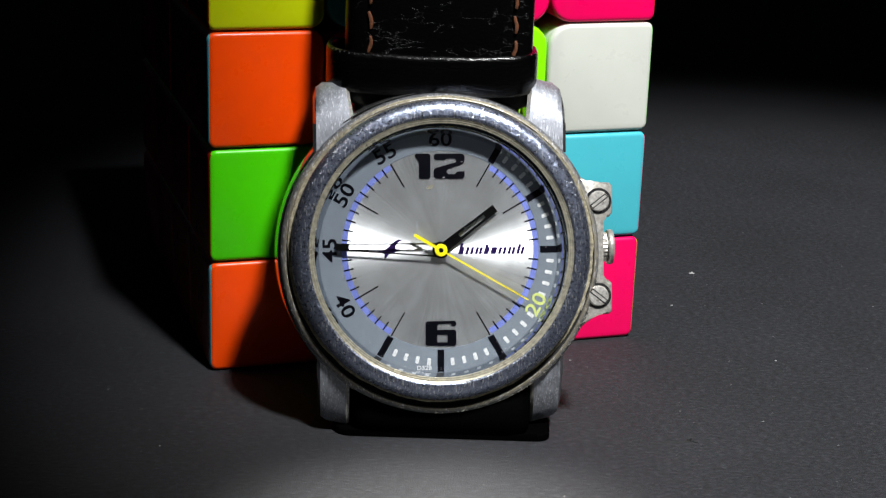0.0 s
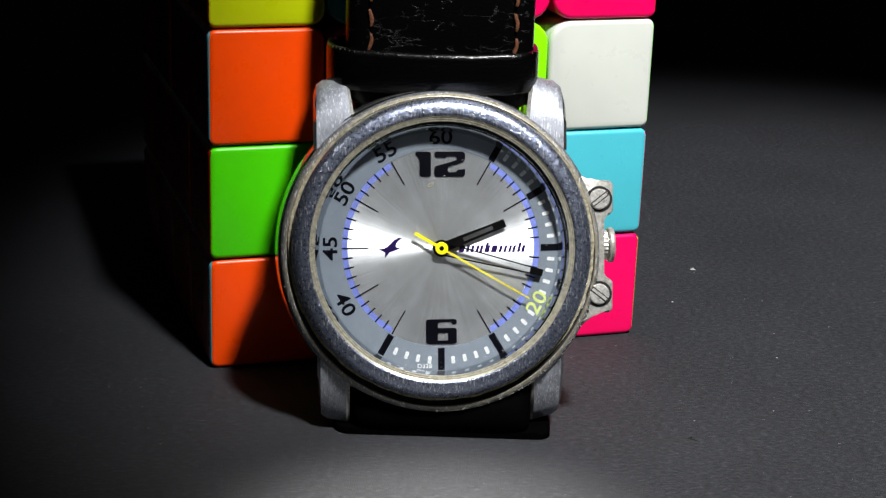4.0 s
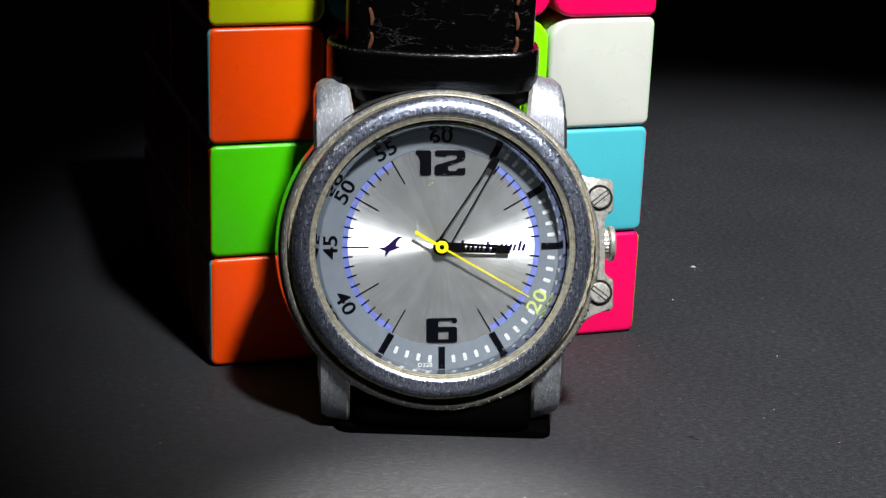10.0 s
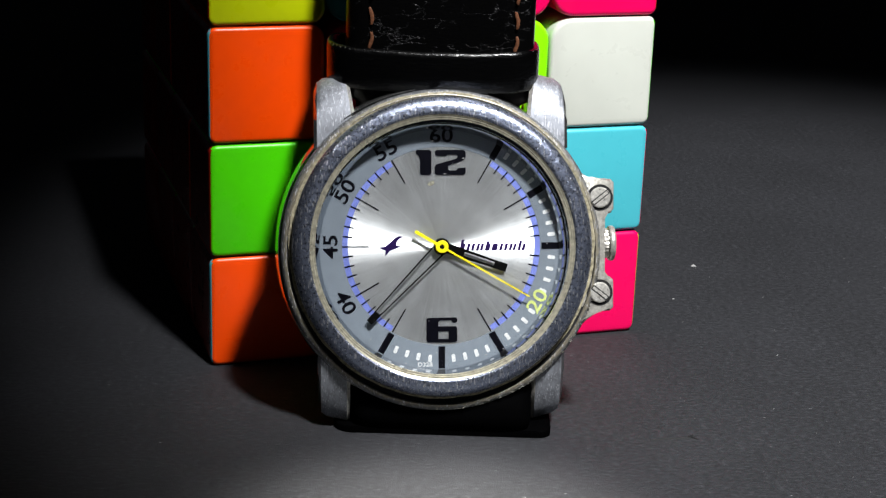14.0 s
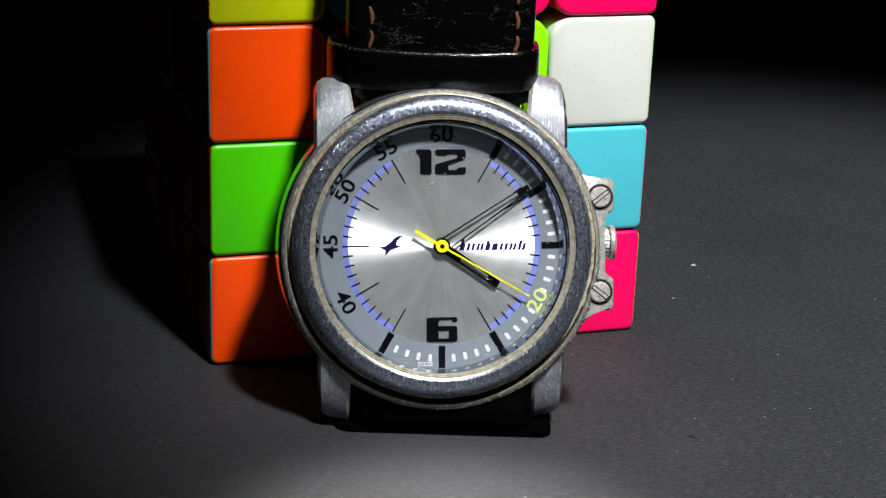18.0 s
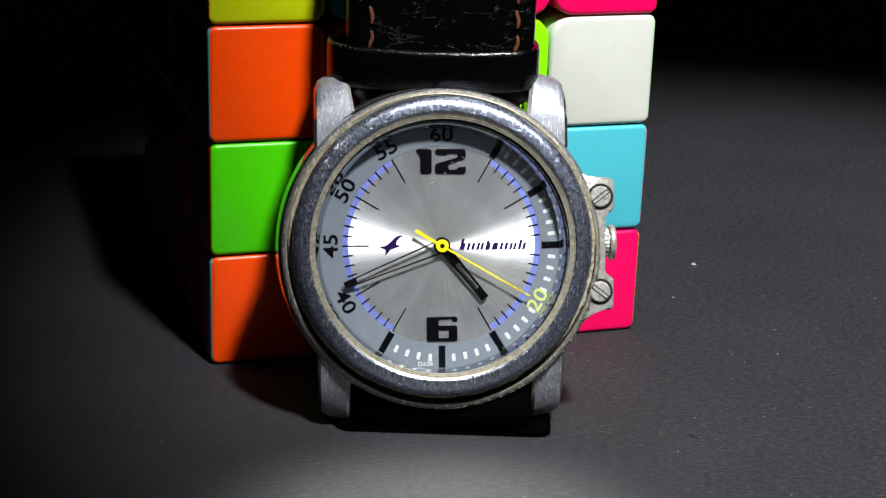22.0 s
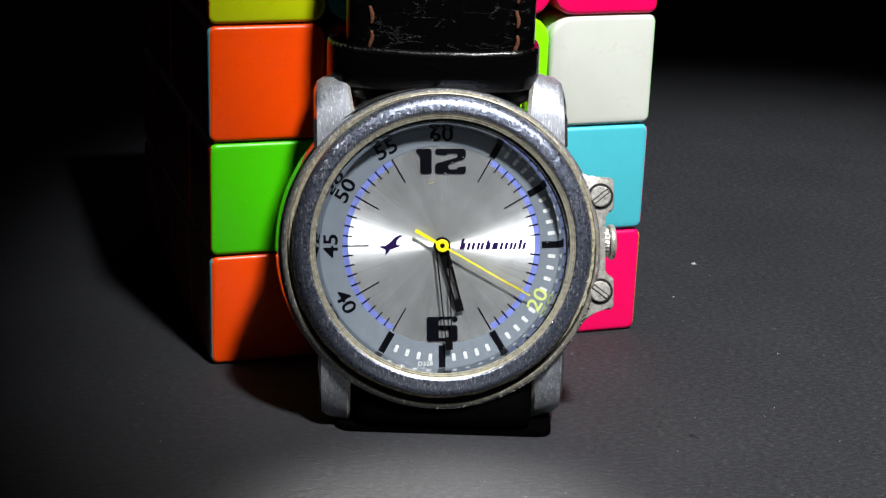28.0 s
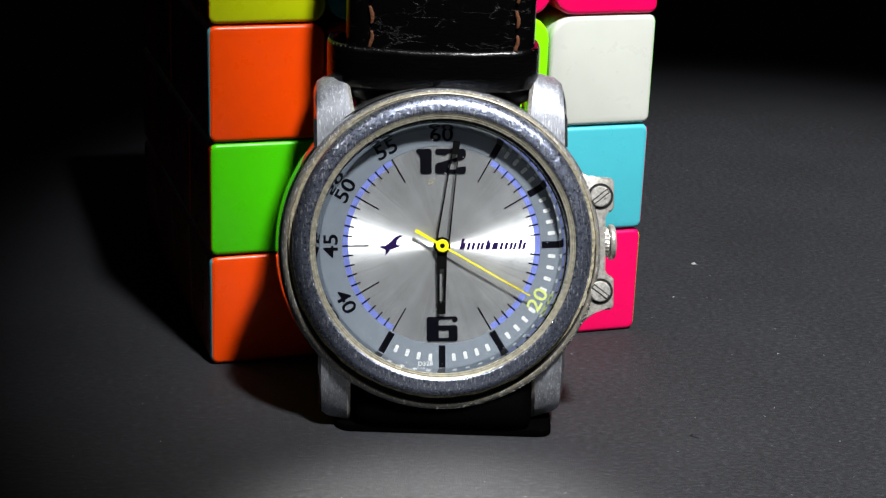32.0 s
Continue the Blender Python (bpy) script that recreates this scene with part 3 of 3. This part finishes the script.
def ribbon(path, half, thick, seg=18, puff=0.0):
    """A strap swept along (y, z) pairs, half its width (one value a point), with rounded edges; in millimetres of the room."""
    bm = bmesh.new()
    rings = []
    n = len(path)
    for k, (y, z) in enumerate(path):
        a, b = path[max(0, k - 1)], path[min(n - 1, k + 1)]
        t = Vector((b[0] - a[0], b[1] - a[1])).normalized()
        nor = Vector((-t.y, t.x))
        ring = []
        h = half[k]
        top = []
        for i in range(seg + 1):
            u = -1 + 2 * i / seg
            u = math.sin(u * math.pi / 2)
            x = h * u
            edge = max(0.0, 1 - abs(u) ** 14) ** 0.5
            top.append((x, thick / 2 * edge + puff * (1 - u * u)))
        for x, d in top:
            ring.append(bm.verts.new((x, y + nor.x * d, z + nor.y * d)))
        for x, d in reversed(top):
            d = -thick / 2 * max(0.0, 1 - abs(x / h) ** 14) ** 0.5 - 0.05
            ring.append(bm.verts.new((x, y + nor.x * d, z + nor.y * d)))
        rings.append(ring)
    m = len(rings[0])
    for a, b in zip(rings, rings[1:]):
        for i in range(m):
            j = (i + 1) % m
            bm.faces.new((a[i], a[j], b[j], b[i]))
    bm.faces.new(rings[0])
    bm.faces.new(rings[-1])
    return bm


def smooth_path(points, per=6):
    out = []
    for i in range(len(points) - 1):
        p = [Vector(points[max(0, min(len(points) - 1, i + k))]) for k in (-1, 0, 1, 2)]
        for s in range(per):
            t = s / per
            out.append(tuple(0.5 * ((2 * p[1]) + (p[2] - p[0]) * t + (2 * p[0] - 5 * p[1] + 4 * p[2] - p[3]) * t * t + (3 * p[1] - p[0] - 3 * p[2] + p[3]) * t ** 3)))
    return out + [tuple(points[-1])]


def in_room(bm, dx=0.0):
    """Turns a shape in room millimetres into the watch's space."""
    inv = Matrix.Scale(1000, 4) @ WATCH.inverted() @ Matrix.Scale(MM, 4)
    bm.transform(inv @ Matrix.Translation((dx, 0, 0)))
    return bm


def watch_strap():
    # upper strap: upright from the lugs, then over the top of the cube
    path = smooth_path([(9.3, 37.0), (9.9, 40.5), (10.1, 46), (10.2, 54), (10.6, 62), (13.0, 69), (19, 73), (28, 71), (36, 66.2), (48, 65.0), (62, 65.0)])
    half = [10.3 if z < 39.5 and y < 15 else 11.7 for y, z in path]
    strap = part("upper_strap", in_room(ribbon(path[::-1], half[::-1], 4.6, puff=0.35), -1.5), M_LEATHER, watch, "creased black leather strap")
    # lower strap: folded under the lugs and up again behind the watch
    path = smooth_path([(-0.4, 8.5), (-2.0, 5.2), (-3.2, 3.0), (-2.6, 1.8), (4, 1.8), (10, 2.0), (13.6, 4.5), (14.6, 11), (14.2, 20), (13, 28)])
    half = [11.0 if y < 1.0 or (z > 3.6 and y < 5) else 13.2 if y < 6 else 11.5 for y, z in path]
    part("lower_strap", in_room(ribbon(path, half, 3.4), 0.3), M_DULL, watch, "black leather strap folded under the lugs")
    # added flat sheet: strap edge and contact shadow as one black shape
    part("strap_shade_sheet", in_room(shifted(prism(rounded(13.6, 4.6, (1, 1, 2.2, 1.6)), 0.06, 0.95, 0.35), 0.15, 0.1), 0.2), M_DULL, watch, "flat black sheet under the lugs for strap edge and contact shadow")
    # stitches on both edges
    rng = random.Random(8)
    for x in (-8.5, 9.35):
        for k in range(9):
            z = 44.0 + 3.05 * k
            if z > 62:
                break
            bm = slab(-0.24, -0.2, -1.1, 0.24, 0.2, 1.1, 0.15)
            bmesh.ops.subdivide_edges(bm, edges=[e for e in bm.edges if abs(e.verts[0].co.z - e.verts[1].co.z) > 1.5], cuts=3)
            for v in bm.verts:
                v.co.x = v.co.x * (1 - 0.35 * (v.co.z / 1.1) ** 2) + 0.1 * math.sin(v.co.z * 2.4 + k) + rng.uniform(-0.04, 0.04)
            bm.transform(Matrix.Translation((x, 7.72 - 0.02 * k, z)) @ Matrix.Rotation(radians(6 if k % 2 else -5), 4, "Y"))
            part("stitch", in_room(bm, -1.5), M_THREAD, strap)
    # keeper: a closed leather band round the strap
    bm = bmesh.new()
    rings = []

    def fill(pts, step=1.2):
        out = []
        for a, b in zip(pts, pts[1:] + pts[:1]):
            n = max(1, int(math.dist(a, b) / step))
            out += [(a[0] + (b[0] - a[0]) * i / n, a[1] + (b[1] - a[1]) * i / n) for i in range(n)]
        return out

    outer = fill(rounded(13.2, 4.3, (2.6, 2.6, 3.6, 3.6), 9))
    inner = [(x * 12.4 / 13.2, y * 3.5 / 4.3) for x, y in outer]

    def bulge(p):
        return (p[0], p[1] - 1.3 * (1 - (p[0] / 13.2) ** 2) if p[1] < 0 else p[1])

    for ring, z, k in ((outer, 41.2, 0.985), (outer, 41.5, 1.0), (outer, 43.2, 1.0), (outer, 45.3, 1.0), (outer, 45.6, 0.997), (outer, 45.82, 0.990), (outer, 45.94, 0.980), (inner, 45.96, 1.01), (inner, 45.7, 1.0), (inner, 41.2, 1.0)):
        rings.append([bm.verts.new((bulge(p)[0] * k, 10.7 + bulge(p)[1] * (3 * k - 2 if k < 1 else k), z + 0.35 * (p[0] / 13) ** 2 + (0.03 * math.sin(p[0] * 0.9) + 0.03 * math.sin(p[0] * 2.3) + 0.3 if z > 44 else 0))) for p in ring])
    for a, b in list(zip(rings, rings[1:])) + [(rings[-1], rings[0])]:
        for i in range(len(a)):
            j = (i + 1) % len(a)
            bm.faces.new((a[i], a[j], b[j], b[i]))
    keeper = part("keeper", in_room(bm, -2.3), M_KEEPER, watch, "black leather keeper loop with a frayed upper edge")
    # frayed fibres along its upper edge, most of them near one end
    bm = bmesh.new()
    for k in range(170):
        p = bulge(rng.choice([q for q in outer if q[1] < 1.0]))
        if p[0] > -6 and k % 3:
            continue
        x, y, z = p[0] * 0.992, 10.7 + p[1] * 0.985, 46.18 + 0.35 * (p[0] / 13) ** 2 + rng.uniform(-0.22, 0.06)
        w, a = rng.uniform(0.02, 0.06), rng.uniform(0, 3.1)
        c, d = w * rng.uniform(1, 3) * math.cos(a), w * math.sin(a)
        tip = bm.verts.new((x + rng.uniform(-0.1, 0.1), y - w, z + w * 1.5))
        low = [bm.verts.new((x + c, y, z + d)), bm.verts.new((x - c, y, z - d)), bm.verts.new((x, y + w * 2, z - w))]
        for i in range(3):
            bm.faces.new((low[i], low[(i + 1) % 3], tip))
        bm.faces.new(low)
    tagged(part("frayed_fibres", in_room(bm, -2.3), M_LINT, keeper, "pale frayed leather fibres", smooth=False), kind="stuff")


watch_strap()


# ---- the cube puzzle ----
def cube_puzzle():
    size, cell = 62.0, 15.5
    cube = new("puzzle_cube")
    cube.matrix_world = pose(-31 * MM, 15.0 * MM, 0, 0, 0, 17.5)
    tagged(cube, "scrambled glossy four by four plastic puzzle cube", "puzzle cube")
    front = [["orange", "blue", "white", "pink"], ["green", "white", "yellow", "blue"], ["orange", "pink", "lime", "white"], ["yellow", "blue", "pink", "pink"]]
    left = ["blue", "shaded_red", "blue", "shaded_red"]
    right = ["yellow", "pink", "green", "orange"]
    names = list(CUBE_COLOURS)
    mats = [CUBE_COLOURS[k] for k in names]
    rng = random.Random(4)
    for ix in range(4):
        for iz in range(4):
            for iy in range(4):
                if ix in (1, 2) and iy in (1, 2) and iz in (1, 2):
                    continue
                # rounded where four pieces meet, crisp along the cube's own edges
                radii = []
                for sx, sz in ((1, 1), (-1, 1), (-1, -1), (1, -1)):
                    edge = (ix == 3 and sx > 0) or (ix == 0 and sx < 0) or (iz == 0 and sz < 0) or (iz == 3 and sz > 0)
                    radii.append(1.1 if edge else 2.0 if ix == 0 else 3.1)
                face = front[iz][ix] if iy == 0 else rng.choice(["orange", "green", "white", "pink", "yellow", "blue"])
                lf = left[iz] if iy == 0 else rng.choice(["shaded_red", "orange", "shaded_red", "blue"])
                rt = right[iz] if iy == 0 else rng.choice(["yellow", "pink", "green", "white"])
                tp = rng.choice(["white", "green", "orange", "yellow"])
                bm = bmesh.new()
                rings = []
                half = cell / 2 - 0.09
                flip = 1 if iy < 3 else -1
                for y, inset in ((0.05, 0.62), (0.09, 0.42), (0.2, 0.22), (0.45, 0.05), (0.9, 0.0), (cell - 0.5, 0.0), (cell - 0.1, 0.3)):
                    yy = y if flip > 0 else cell - y
                    rings.append([bm.verts.new((1.005 * (cell * (ix + 0.5) + x), cell * iy + yy, cell * (iz + 0.5) + z)) for x, z in rounded(half, half, radii, 5, inset)])
                n = len(rings[0])
                caps = [bm.faces.new(rings[0]), bm.faces.new(rings[-1])]
                for f in caps:
                    f.material_index = names.index(face)
                for k, (a, b) in enumerate(zip(rings, rings[1:])):
                    for i in range(n):
                        j = (i + 1) % n
                        f = bm.faces.new((a[i], a[j], b[j], b[i]))
                        f.normal_update()
                        mid = (a[i].co + a[j].co) / 2 - Vector((1.005 * cell * (ix + 0.5), 0, cell * (iz + 0.5)))
                        colour = face
                        if k >= 2:
                            # left side behind its rim takes the red with shade in it
                            if ix == 0 and mid.x < -half + 0.35:
                                colour = lf if k < 4 else "shaded_red"
                            elif ix == 3 and mid.x > half - 0.35:
                                colour = rt
                            elif iz == 3 and mid.z > half - 0.35:
                                colour = tp
                        f.material_index = names.index(colour)
                part("cube_piece", bm, mats, cube)


cube_puzzle()


# ---- lint on the card ----
def lint():
    rng = random.Random(11)
    bm = bmesh.new()

    def fleck(x, y, r, length, turn, h):
        c, s = math.cos(turn), math.sin(turn)
        pts = [(-length, 0), (-length * 0.3, -r), (length, -r * 0.4), (length * 0.5, r)]
        low = [bm.verts.new((x + px * c - py * s, y + px * s + py * c, 0.002)) for px, py in pts]
        top = bm.verts.new((x, y, h))
        for i in range(4):
            bm.faces.new((low[i], low[(i + 1) % 4], top))

    for x, y, r in ((41.4, 64.0, 0.40), (48, 26, 0.12), (44, 7, 0.08), (33, 3, 0.08), (36, 48, 0.15), (-38, 2, 0.08), (-34, -9, 0.08)):
        fleck(x, y, r, r * 1.3, rng.random() * 6, r * 0.8)
    for i in range(600):
        r = 0.012 + 0.032 * rng.random() ** 3
        fleck(rng.uniform(-75, 95), rng.uniform(-45, 90), r, r * rng.uniform(1, 6), rng.gauss(0, 0.5), r * 0.6)
    tagged(part("lint", bm, M_LINT, None, smooth=False), "tiny pale lint specks on black card", "lint", kind="stuff")
    hair = bmesh.new()
    line = [(26.5, -4.0), (28.5, -3.5), (30.5, -3.2), (31.6, -2.9), (32.0, -2.2), (31.4, -2.6), (32.6, -3.4)]
    rows = [[hair.verts.new((x, y + d, z)) for d, z in ((-0.07, 0.0), (0.0, 0.12), (0.07, 0.0))] for x, y in line]
    for a, b in zip(rows, rows[1:]):
        for i in range(3):
            j = (i + 1) % 3
            hair.faces.new((a[i], a[j], b[j], b[i]))
    tagged(part("hair_fibre", hair, M_HAIR, None), "short dark fibre lying on black card", "fibre")


lint()


# ---- what moves ----
def motions():
    walk(HOUR, [(t, on_dial(0, 0, 0.38, 52.7 + 4.0 * t)) for t in range(0, 33, 2)])
    walk(MINUTE, [(k / 2, on_dial(0, 0, 0.68, 272.1 + 24.0 * k)) for k in range(65)])
    walk(SECOND, [(k / 10, on_dial(0, 0, 0.9, 120.0 - 72.0 * k)) for k in range(321)])


motions()
